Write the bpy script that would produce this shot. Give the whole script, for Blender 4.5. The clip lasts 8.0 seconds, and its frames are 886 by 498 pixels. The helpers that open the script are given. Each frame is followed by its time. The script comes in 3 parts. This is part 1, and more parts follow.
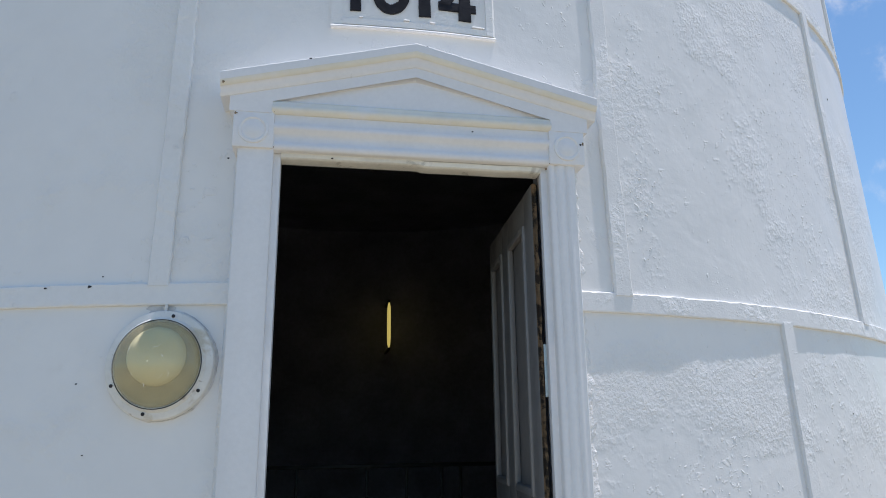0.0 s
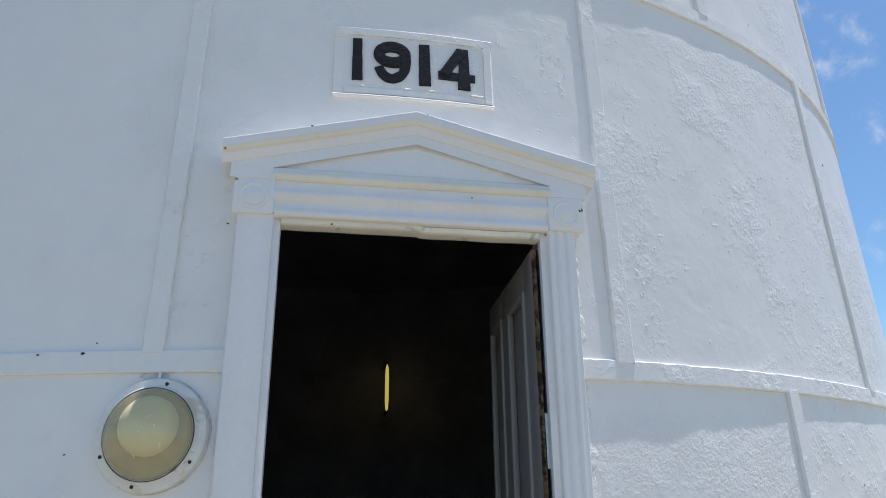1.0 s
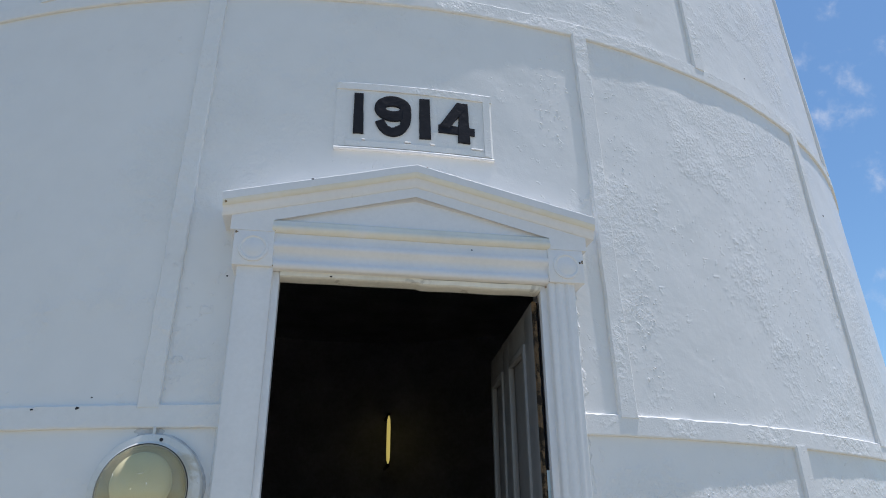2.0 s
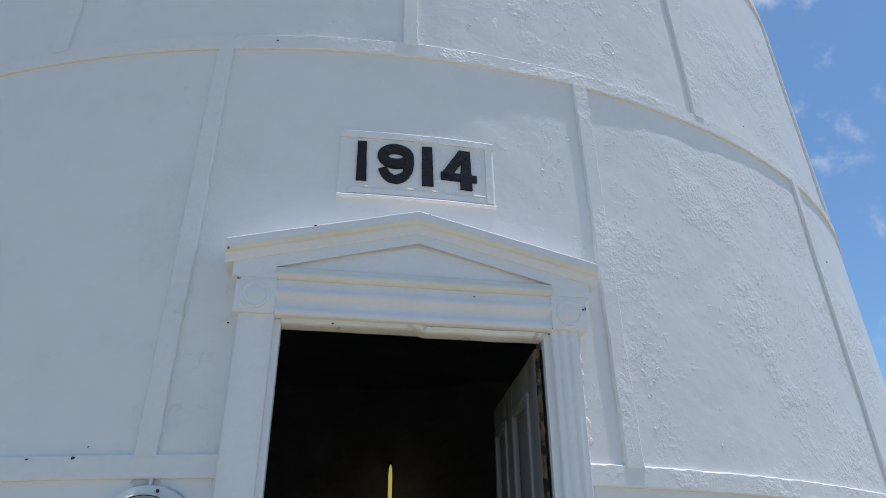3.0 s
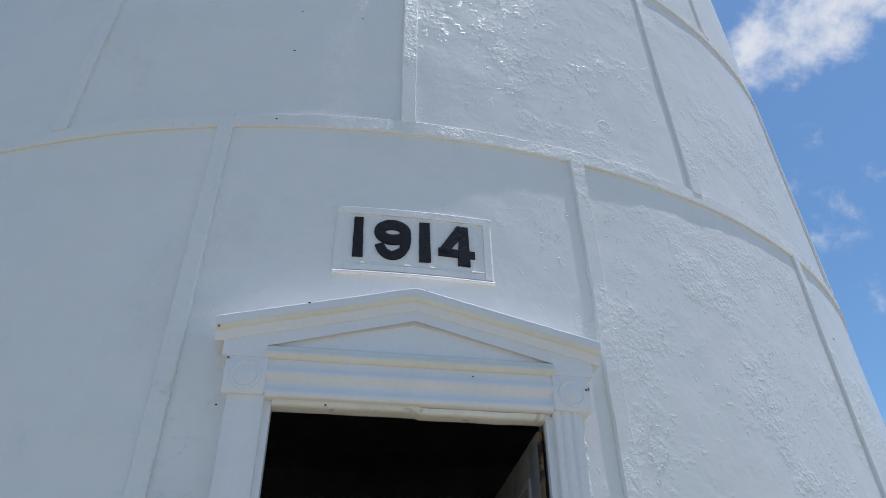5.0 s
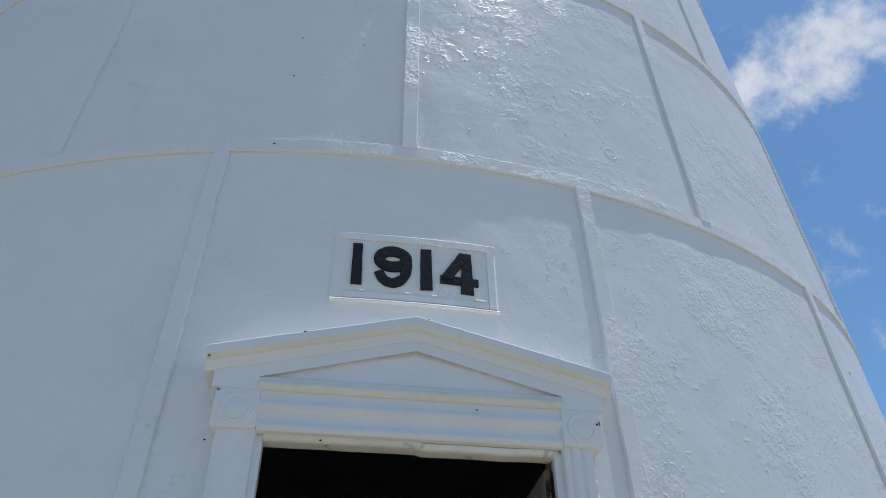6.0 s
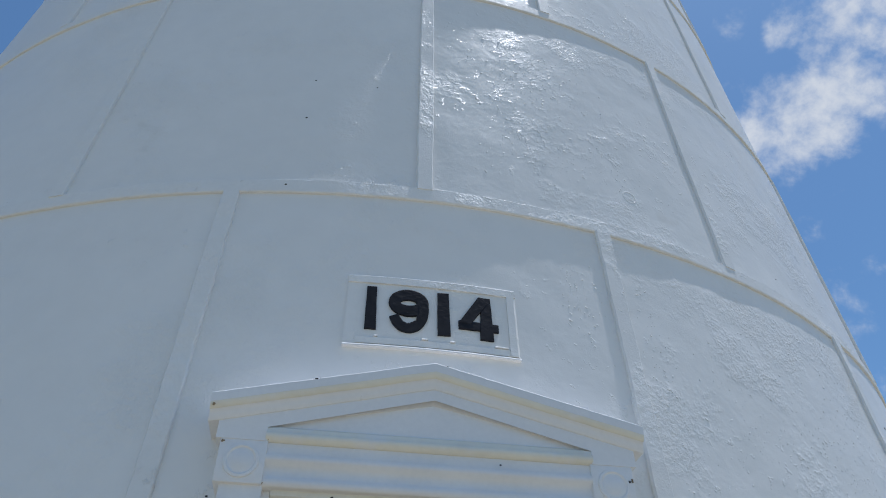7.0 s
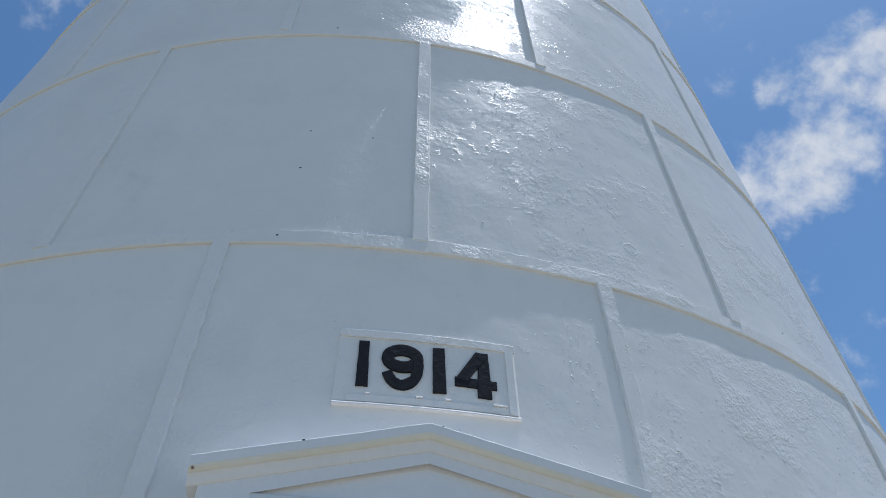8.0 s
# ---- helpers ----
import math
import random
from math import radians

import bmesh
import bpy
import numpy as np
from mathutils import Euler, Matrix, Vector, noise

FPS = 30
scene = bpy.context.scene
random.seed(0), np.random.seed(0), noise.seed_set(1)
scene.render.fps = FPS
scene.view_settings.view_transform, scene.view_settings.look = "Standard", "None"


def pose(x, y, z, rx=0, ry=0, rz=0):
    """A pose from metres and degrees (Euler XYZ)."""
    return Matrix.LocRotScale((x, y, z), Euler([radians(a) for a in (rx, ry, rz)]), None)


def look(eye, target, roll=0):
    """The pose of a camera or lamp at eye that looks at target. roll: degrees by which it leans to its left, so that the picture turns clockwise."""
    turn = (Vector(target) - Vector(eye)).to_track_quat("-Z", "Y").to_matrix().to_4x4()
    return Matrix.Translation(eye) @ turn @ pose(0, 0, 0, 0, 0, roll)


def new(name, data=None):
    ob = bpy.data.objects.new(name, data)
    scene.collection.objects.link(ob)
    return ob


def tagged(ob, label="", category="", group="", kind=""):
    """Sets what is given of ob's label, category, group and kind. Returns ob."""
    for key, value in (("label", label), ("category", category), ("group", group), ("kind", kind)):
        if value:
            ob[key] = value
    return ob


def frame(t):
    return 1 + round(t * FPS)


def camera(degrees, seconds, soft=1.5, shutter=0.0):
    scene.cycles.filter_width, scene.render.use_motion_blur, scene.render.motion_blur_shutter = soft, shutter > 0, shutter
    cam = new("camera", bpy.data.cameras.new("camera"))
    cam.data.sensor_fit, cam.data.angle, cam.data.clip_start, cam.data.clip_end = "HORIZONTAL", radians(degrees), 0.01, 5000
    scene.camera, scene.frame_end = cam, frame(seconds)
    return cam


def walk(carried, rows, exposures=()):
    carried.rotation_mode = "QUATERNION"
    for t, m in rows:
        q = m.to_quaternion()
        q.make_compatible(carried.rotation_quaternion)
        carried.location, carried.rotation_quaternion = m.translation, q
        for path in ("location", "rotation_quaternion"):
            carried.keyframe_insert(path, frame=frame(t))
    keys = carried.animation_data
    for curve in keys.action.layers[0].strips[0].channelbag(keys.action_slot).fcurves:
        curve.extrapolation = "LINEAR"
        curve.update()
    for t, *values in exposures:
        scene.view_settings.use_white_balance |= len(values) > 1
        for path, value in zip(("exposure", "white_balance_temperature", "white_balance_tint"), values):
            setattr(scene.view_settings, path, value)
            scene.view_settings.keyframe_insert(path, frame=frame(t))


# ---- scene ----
cam = camera(65.1, 8.0, soft=0.95)
ROWS = [
    (0, -0.3074, -2.2314, 1.5972, -10.104, 14.123, 0.606),
    (0.5, -0.3107, -2.2248, 1.6122, -10.233, 16.818, 0.566),
    (1, -0.3074, -2.2215, 1.6220, -10.230, 19.048, 0.504),
    (1.5, -0.2983, -2.2226, 1.6314, -10.110, 21.033, 0.473),
    (3, -0.2923, -2.2200, 1.6446, -9.763, 26.741, 0.304),
    (3.5, -0.2906, -2.2168, 1.6486, -9.732, 28.391, 0.281),
    (4, -0.2894, -2.2167, 1.6583, -9.714, 30.136, 0.245),
    (4.5, -0.2845, -2.2042, 1.6660, -9.740, 31.708, 0.315),
    (6, -0.2651, -2.0676, 1.6988, -9.762, 36.124, 0.332),
    (6.5, -0.2880, -2.0047, 1.7226, -9.806, 38.254, 0.123),
    (7, -0.3008, -1.9437, 1.7391, -9.736, 40.570, 0.047),
    (7.5, -0.2995, -1.9029, 1.7723, -9.811, 42.448, -0.070),
    (8, -0.2808, -1.8742, 1.7957, -9.872, 44.992, 0.150),
]
EXPOSURES = [(0, -0.03, 6320, 17), (1.5, -0.12, 6240, 16), (3.5, -0.29, 6100, 15), (4.5, -0.29, 6060, 15), (6.5, -0.45, 5930, 13), (8, -0.47, 5900, 13)]
walk(cam, [(t, pose(x, y, z, 90 + pitch, roll, yaw)) for t, x, y, z, yaw, pitch, roll in ROWS], EXPOSURES)

# ---------------------------------------------------------------- light
SUN_UP, SUN_ROUND = 78.0, 94.0          # degrees; round from the door's outward side towards +x
SUN_WAY = Vector((math.cos(radians(SUN_UP)) * math.sin(radians(SUN_ROUND)),
                  -math.cos(radians(SUN_UP)) * math.cos(radians(SUN_ROUND)), math.sin(radians(SUN_UP))))
sun = new("sun", bpy.data.lights.new("sun", "SUN"))
sun.data.energy, sun.data.angle, sun.data.color = 5.3, radians(0.5), (1.0, 0.968, 0.925)
sun.matrix_world = look(SUN_WAY * 60, (0, 0, 0))


def node(tree, kind, at=(0, 0), **values):
    n = tree.nodes.new(kind)
    for k, val in values.items():
        setattr(n, k, val)
    return n


def link(tree, a, b):
    tree.links.new(a, b)


world = bpy.data.worlds.new("sky")
scene.world = world
world.use_nodes = True
wt = world.node_tree
wt.nodes.clear()
sky = node(wt, "ShaderNodeTexSky", sky_type="NISHITA", sun_disc=False, sun_elevation=radians(SUN_UP),
           sun_rotation=radians(180 - SUN_ROUND), altitude=10.0, air_density=1.0, dust_density=0.5, ozone_density=0.4)
clear = node(wt, "ShaderNodeBackground")
clear.inputs["Strength"].default_value = 0.14
tropic = node(wt, "ShaderNodeMix", data_type="RGBA", blend_type="MULTIPLY")
tropic.inputs["Factor"].default_value = 1.0
tropic.inputs["B"].default_value = (0.78, 1.03, 1.12, 1)
link(wt, sky.outputs[0], tropic.inputs["A"])
link(wt, tropic.outputs["Result"], clear.inputs["Color"])
white = node(wt, "ShaderNodeBackground")
white.inputs["Color"].default_value = (0.95, 0.965, 0.945, 1)
white.inputs["Strength"].default_value = 1.0
spot = node(wt, "ShaderNodeTexCoord")
puff = node(wt, "ShaderNodeTexNoise", noise_dimensions="3D")
puff.inputs["Scale"].default_value = 24.0
puff.inputs["Detail"].default_value = 9.0
puff.inputs["Roughness"].default_value = 0.58
puff.inputs["Distortion"].default_value = 0.12
link(wt, spot.outputs["Generated"], puff.inputs["Vector"])
# fair-weather clouds: way, angular radius in degrees, weight; the last two, behind the camera and unseen, are added to
# brighten the wall
CLOUDS = [((0.547, 0.466, 0.695), 4.2, 1.0), ((0.514, 0.510, 0.689), 3.6, 1.0), ((0.571, 0.423, 0.703), 3.6, 0.95), ((0.551, 0.391, 0.737), 2.6, 0.85),
          ((0.580, 0.340, 0.741), 4.0, 0.9), ((0.499, 0.397, 0.771), 2.0, 0.55), ((0.470, 0.415, 0.779), 2.2, 0.32), ((0.620, 0.610, 0.495), 1.7, 0.36),
          ((0.599, 0.612, 0.518), 1.5, 0.34), ((0.598, 0.647, 0.474), 1.5, 0.28), ((0.647, 0.636, 0.421), 2.0, 0.28), ((-0.407, 0.456, 0.791), 2.2, 0.42),
          ((0.636, 0.566, 0.524), 1.5, 0.30), ((0.1, -0.75, 0.65), 11.0, 0.8), ((0.85, -0.35, 0.38), 9.0, 0.8)]
total = None
for way, wide, weight in CLOUDS:
    dot = node(wt, "ShaderNodeVectorMath", operation="DOT_PRODUCT")
    dot.inputs[1].default_value = Vector(way).normalized()
    link(wt, spot.outputs["Generated"], dot.inputs[0])
    near = node(wt, "ShaderNodeMapRange", interpolation_type="SMOOTHSTEP")
    near.inputs["From Min"].default_value = math.cos(radians(wide * 1.25))
    near.inputs["From Max"].default_value = 1.0
    near.inputs["To Max"].default_value = weight
    link(wt, dot.outputs["Value"], near.inputs["Value"])
    if total is None:
        total = near.outputs[0]
    else:
        more = node(wt, "ShaderNodeMath", operation="MAXIMUM")
        link(wt, total, more.inputs[0])
        link(wt, near.outputs[0], more.inputs[1])
        total = more.outputs[0]
both = node(wt, "ShaderNodeMath", operation="MULTIPLY_ADD")
both.inputs[1].default_value = 0.40
link(wt, total, both.inputs[0])
link(wt, puff.outputs[0], both.inputs[2])
thick = node(wt, "ShaderNodeMapRange", interpolation_type="SMOOTHSTEP")
thick.inputs["From Min"].default_value = 0.57
thick.inputs["From Max"].default_value = 1.08
thick.inputs["To Max"].default_value = 0.92
link(wt, both.outputs[0], thick.inputs["Value"])
mixed = node(wt, "ShaderNodeMixShader")
link(wt, thick.outputs[0], mixed.inputs[0])
link(wt, clear.outputs[0], mixed.inputs[1])
link(wt, white.outputs[0], mixed.inputs[2])
world_out = node(wt, "ShaderNodeOutputWorld")
link(wt, mixed.outputs[0], world_out.inputs["Surface"])


# ---------------------------------------------------------------- materials
def material(name, colour, rough=0.5, metal=0.0, spread=0.06, big=2.0, small=40.0, bumps=(), dirt=None, random_tone=0.0, spec=0.5):
    """A surface whose tone varies at two scales. bumps: (scale, detail, depth in metres). dirt: (colour, scale, threshold, amount)."""
    m = bpy.data.materials.new(name)
    m.use_nodes = True
    t = m.node_tree
    b = t.nodes["Principled BSDF"]
    b.inputs["Roughness"].default_value, b.inputs["Metallic"].default_value = rough, metal
    b.inputs["Specular IOR Level"].default_value = spec
    place = node(t, "ShaderNodeTexCoord").outputs["Object"]

    def grain(scale, detail=5.0, rough_=0.55, twist=0.0):
        n = node(t, "ShaderNodeTexNoise")
        n.inputs["Scale"].default_value, n.inputs["Detail"].default_value = scale, detail
        n.inputs["Roughness"].default_value, n.inputs["Distortion"].default_value = rough_, twist
        link(t, place, n.inputs["Vector"])
        return n.outputs[0]

    def ranged(value, a, z, lo, hi, smooth=True):
        n = node(t, "ShaderNodeMapRange", interpolation_type="SMOOTHSTEP" if smooth else "LINEAR")
        for k, w in (("From Min", a), ("From Max", z), ("To Min", lo), ("To Max", hi)):
            n.inputs[k].default_value = w
        link(t, value, n.inputs["Value"])
        return n.outputs[0]

    def sums(op, a, z):
        n = node(t, "ShaderNodeMath", operation=op)
        for i, w in enumerate((a, z)):
            if isinstance(w, (int, float)):
                n.inputs[i].default_value = w
            else:
                link(t, w, n.inputs[i])
        return n.outputs[0]

    tone = sums("ADD", ranged(grain(big), 0.3, 0.7, -spread, spread, False), ranged(grain(small), 0.3, 0.7, 1 - spread * 0.6, 1 + spread * 0.6, False))
    if random_tone:
        info = node(t, "ShaderNodeObjectInfo")
        tone = sums("ADD", tone, ranged(info.outputs["Random"], 0, 1, -random_tone, random_tone, False))
    shade = node(t, "ShaderNodeMix", data_type="RGBA", blend_type="MULTIPLY")
    shade.inputs["Factor"].default_value = 1.0
    shade.inputs["A"].default_value = (*colour, 1)
    grey = node(t, "ShaderNodeCombineColor")
    for i in range(3):
        link(t, tone, grey.inputs[i])
    link(t, grey.outputs[0], shade.inputs["B"])
    out = shade.outputs["Result"]
    for dcol, dscale, dmin, amount in dirt or ():
        stain = node(t, "ShaderNodeMix", data_type="RGBA")
        stain.inputs["B"].default_value = (*dcol, 1)
        link(t, out, stain.inputs["A"])
        link(t, ranged(grain(dscale, 8.0, 0.62, 0.4), dmin, dmin + 0.12, 0, amount), stain.inputs["Factor"])
        out = stain.outputs["Result"]
    link(t, out, b.inputs["Base Color"])
    link(t, ranged(grain(small * 0.5), 0.3, 0.7, max(0.02, rough - 0.07), rough + 0.07, False), b.inputs["Roughness"])
    height = None
    for scale, detail, depth, mask in bumps:
        g = grain(scale, detail, 0.6, 0.3)
        if depth < 0:                                   # ridges and flakes
            g = ranged(g, 0.60, 0.68, 0, 1)
        h = sums("MULTIPLY", g, abs(depth))
        if mask:
            h = sums("MULTIPLY", h, ranged(grain(mask, 6.0, 0.65), 0.48, 0.64, 0.06, 1.0))
        height = h if height is None else sums("ADD", height, h)
    if height is not None:
        bump = node(t, "ShaderNodeBump")
        bump.inputs["Strength"].default_value, bump.inputs["Distance"].default_value = 1.0, 1.0
        link(t, height, bump.inputs["Height"])
        link(t, bump.outputs[0], b.inputs["Normal"])
    return m


CREAM = (0.66, 0.56, 0.33)
GRIME = (0.36, 0.34, 0.30)
wall_paint = material("wall_paint", (0.812, 0.80, 0.775), 0.36, spec=0.095, spread=0.025, big=0.7, small=9, dirt=[((0.62, 0.59, 0.53), 2.2, 0.66, 0.3)],
                      bumps=[(24, 4.0, -0.0016, 1.9), (62, 7.0, 0.0066, 1.5), (8, 2.0, 0.0022, 0), (170, 4.0, 0.0005, 2.5)])
strap_paint = material("strap_paint", (0.812, 0.80, 0.775), 0.45, spec=0.09, spread=0.03, big=3, small=40, dirt=[((0.62, 0.58, 0.50), 6.0, 0.66, 0.4)],
                       bumps=[(38, 6.0, 0.0070, 3.0), (30, 5.0, -0.0020, 2.5), (110, 4.0, 0.0010, 0)])
trim_paint = material("trim_paint", (0.81, 0.795, 0.785), 0.42, spread=0.035, big=4, small=60,
                      dirt=[(CREAM, 5.0, 0.64, 0.18), (GRIME, 14.0, 0.70, 0.45)], bumps=[(18, 4.0, 0.0010, 0), (90, 3.0, 0.0003, 0)])
cream_paint = material("aged_cream_paint", (0.78, 0.755, 0.68), 0.45, spread=0.08, big=5, small=50, dirt=[(GRIME, 16.0, 0.58, 0.6)],
                       bumps=[(30, 5.0, 0.0012, 0)])
# trim white tinted yellow for warm ground bounce on undersides, with grime mixed in
bounce_warm_paint = material("bounce_warm_paint", (0.80, 0.765, 0.665), 0.45, spread=0.05, big=3, small=30, dirt=[(GRIME, 14.0, 0.66, 0.4), ((0.81, 0.795, 0.785), 4.0, 0.50, 0.7)],
                          bumps=[(18, 4.0, 0.0012, 0), (90, 3.0, 0.0003, 0)])
mortar_paint = material("lumpy_mortar", (0.812, 0.80, 0.775), 0.40, spread=0.04, big=5, small=60, bumps=[(70, 5.0, 0.008, 0)])
black_paint = material("black_paint", (0.012, 0.012, 0.016), 0.7, spec=0.25, spread=0.25, big=20, small=90, dirt=[((0.35, 0.35, 0.36), 60.0, 0.67, 0.6)],
                       bumps=[(60, 4.0, 0.0010, 0)])
chip_dark = material("dark_chip", (0.03, 0.028, 0.03), 0.8, spread=0.2)
door_paint = material("door_paint", (0.27, 0.262, 0.255), 0.38, spread=0.06, big=3, small=40, dirt=[(GRIME, 8.0, 0.66, 0.4)], bumps=[(60, 4.0, 0.0005, 0)])
rotten_wood = material("rotten_wood", (0.22, 0.145, 0.08), 0.85, spread=0.35, big=9, small=80, dirt=[((0.02, 0.015, 0.01), 26.0, 0.46, 0.95)],
                       bumps=[(60, 6.0, 0.008, 0)])
# pale blue puts the sky's reflection into the hinge plate's colour
hinge_metal = material("hinge_sky_tint", (0.72, 0.86, 0.90), 0.3, spread=0.05)
lamp_body = material("lamp_body", (0.74, 0.72, 0.67), 0.42, spread=0.07, big=9, small=60, dirt=[((0.52, 0.44, 0.30), 7.0, 0.53, 0.7), ((0.24, 0.17, 0.10), 24.0, 0.60, 0.8)], bumps=[(60, 3.0, 0.0004, 0)])
lamp_opal = material("lamp_opal", (0.92, 0.88, 0.70), 0.45, spread=0.04, big=12, small=50)
lamp_reflector = material("lamp_reflector", (0.50, 0.44, 0.32), 0.35, spread=0.12, big=14, small=60, dirt=[((0.42, 0.36, 0.26), 16.0, 0.55, 0.6)])
sealant_grey = material("sealant", (0.58, 0.57, 0.56), 0.7, spread=0.2, big=14, small=60, dirt=[((0.22, 0.19, 0.15), 22.0, 0.56, 0.7)], bumps=[(70, 4.0, 0.003, 0)])
gasket_black = material("gasket", (0.03, 0.03, 0.03), 0.6)
rust = material("rust_stain", (0.30, 0.22, 0.13), 0.8, spread=0.3, big=30, small=90, dirt=[((0.10, 0.07, 0.05), 60.0, 0.55, 0.7)], bumps=[(90, 4.0, 0.001, 0)])
inner_wall = material("inner_wall", (0.40, 0.41, 0.45), 0.8, spread=0.2, big=2, small=20, bumps=[(12, 4.0, 0.004, 0)])
inner_floor = material("inner_floor", (0.12, 0.11, 0.10), 0.8, spread=0.2, big=2, small=20)
dark_iron = material("dark_iron", (0.02, 0.02, 0.022), 0.45, spread=0.2)
sandy = material("sandy_ground", (0.28, 0.245, 0.17), 0.9, spread=0.12, big=0.4, small=6, bumps=[(20, 4.0, 0.01, 0)])

tube_glow = bpy.data.materials.new("tube_glow")
tube_glow.use_nodes = True
tb = tube_glow.node_tree.nodes["Principled BSDF"]
tb.inputs["Base Color"].default_value = (0.8, 0.75, 0.5, 1)
tb.inputs["Emission Color"].default_value = (1.0, 0.80, 0.20, 1)
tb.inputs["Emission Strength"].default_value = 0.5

dome_glass = bpy.data.materials.new("dome_glass")
dome_glass.use_nodes = True
gt = dome_glass.node_tree
gt.nodes.remove(gt.nodes["Principled BSDF"])
clear_part = node(gt, "ShaderNodeBsdfTransparent")
clear_part.inputs[0].default_value = (0.93, 0.91, 0.82, 1)
film_part = node(gt, "ShaderNodeBsdfDiffuse")
film_part.inputs[0].default_value = (0.74, 0.67, 0.47, 1)
shine_part = node(gt, "ShaderNodeBsdfGlossy")
shine_part.inputs["Roughness"].default_value = 0.16
edge_part = node(gt, "ShaderNodeLayerWeight")
haze_mix, shine_mix = node(gt, "ShaderNodeMixShader"), node(gt, "ShaderNodeMixShader")
haze_mix.inputs[0].default_value = 0.09
link(gt, clear_part.outputs[0], haze_mix.inputs[1])
link(gt, film_part.outputs[0], haze_mix.inputs[2])
edge_pow = node(gt, "ShaderNodeMath", operation="POWER")
edge_pow.inputs[1].default_value = 4.0
link(gt, edge_part.outputs["Facing"], edge_pow.inputs[0])
edge_amt = node(gt, "ShaderNodeMath", operation="MULTIPLY_ADD")
edge_amt.inputs[1].default_value, edge_amt.inputs[2].default_value = 0.45, 0.04
link(gt, edge_pow.outputs[0], edge_amt.inputs[0])
link(gt, edge_amt.outputs[0], shine_mix.inputs[0])
link(gt, haze_mix.outputs[0], shine_mix.inputs[1])
link(gt, shine_part.outputs[0], shine_mix.inputs[2])
link(gt, shine_mix.outputs[0], gt.nodes["Material Output"].inputs["Surface"])


# ---------------------------------------------------------------- helpers
def part(name, bm, mat, parent=None, label="", crease=35):
    """Links a bmesh as one mesh object, under parent if there is one."""
    bmesh.ops.recalc_face_normals(bm, faces=bm.faces)
    me = bpy.data.meshes.new(name)
    bm.to_mesh(me)
    bm.free()
    return finish(name, me, mat, parent, label, crease)


def finish(name, me, mat, parent, label="", crease=35):
    me.materials.append(mat)
    me.polygons.foreach_set("use_smooth", [True] * len(me.polygons))
    if crease < 180:
        me.set_sharp_from_angle(angle=radians(crease))
    ob = new(name, me)
    if parent:
        ob.parent = parent
    return tagged(ob, label) if label else ob


def empty(name, at, label, category, group="", kind=""):
    ob = new(name)
    ob.empty_display_size = 0.1
    tagged(ob, label, category, group, kind)
    return ob


def box(bm, lo, hi, bevel=0.0):
    r = bmesh.ops.create_cube(bm, size=1.0)
    for v in r["verts"]:
        v.co = Vector([lo[i] + (hi[i] - lo[i]) * (v.co[i] + 0.5) for i in range(3)])
    if bevel:
        edges = list({e for v in r["verts"] for e in v.link_edges})
        bmesh.ops.bevel(bm, geom=edges, offset=bevel, segments=2, profile=0.6, affect="EDGES")
    return bm


def sweep(bm, rings, closed_profile=True, caps=True):
    """Joins equal rings of points into a skin."""
    rows = [[bm.verts.new(p) for p in ring] for ring in rings]
    n = len(rows[0])
    for a, b in zip(rows, rows[1:]):
        for i in range(n if closed_profile else n - 1):
            j = (i + 1) % n
            bm.faces.new((a[i], a[j], b[j], b[i]))
    if caps and closed_profile:
        bm.faces.new(rows[0][::-1])
        bm.faces.new(rows[-1])
    return bm


# ---------------------------------------------------------------- tower
AXIS_X, AXIS_Y, R_REF, Z_REF, TAPER = -0.008, 4.153, 4.137, 2.43, 0.0382
SILL, HEAD = 0.33, 2.43


def radius(z):
    return R_REF - TAPER * (z - Z_REF)


def on_wall(th, z, out=0.0):
    """A point of the tapered wall: th degrees round from the door, z up, out from the face."""
    r, a = radius(z) + out, radians(th)
    return Vector((AXIS_X + r * math.sin(a), AXIS_Y - r * math.cos(a), z))


def uneven(th, z):
    """The trowelled face's gentle waves, in metres."""
    s = th * 0.0722
    return (0.0022 * noise.noise(Vector((s * 2.3, z * 2.0, 3.1))) + 0.0015 * noise.noise(Vector((s * 7.0, z * 5.5, 9.7)))
            + 0.0004 * noise.noise(Vector((s * 21.0, z * 17.0, 1.7))))


ground_bm = bmesh.new()
bmesh.ops.create_circle(ground_bm, cap_ends=True, radius=2500, segments=96)
ground = tagged(part("ground", ground_bm, sandy), "pale dry sandy ground round the tower", "ground", kind="structure")

tower = empty("lighthouse_tower", (AXIS_X, AXIS_Y, 0), "tall tapering white lighthouse tower of riveted plates with rough thick paint", "lighthouse")

# unseen height added on top so the tower's shadow darkens ground at the left
TOP = 23.6
BANDS = [(1.970, 2.043), (3.722, 3.797), (5.500, 5.575), (7.365, 7.440), (9.20, 9.27), (11.0, 11.07), (12.8, 12.87)] + [(14.6 + 1.8 * i, 14.67 + 1.8 * i) for i in range(5)]
COURSES = [0.0] + [(a + b) / 2 for a, b in BANDS] + [TOP]


def strap_places(k):
    """Degrees of the upright cover straps of the course k; the joints are staggered course by course."""
    seen = {0: [-22.0, 0.0, 22.3], 1: [-33.4, -11.2, 10.65, 33.0], 2: [-22.0, -0.35, 20.95], 3: [-33.0, -12.0, 10.0, 32.0]}.get(k)
    if seen is None:
        seen = [-22.3, 0.0, 22.3] if k % 2 == 0 else [-33.4, -11.2, 11.0, 33.0]
    out = list(seen)
    while out[-1] + 22.4 < seen[0] + 348:
        out.append(out[-1] + 22.4)
    return out


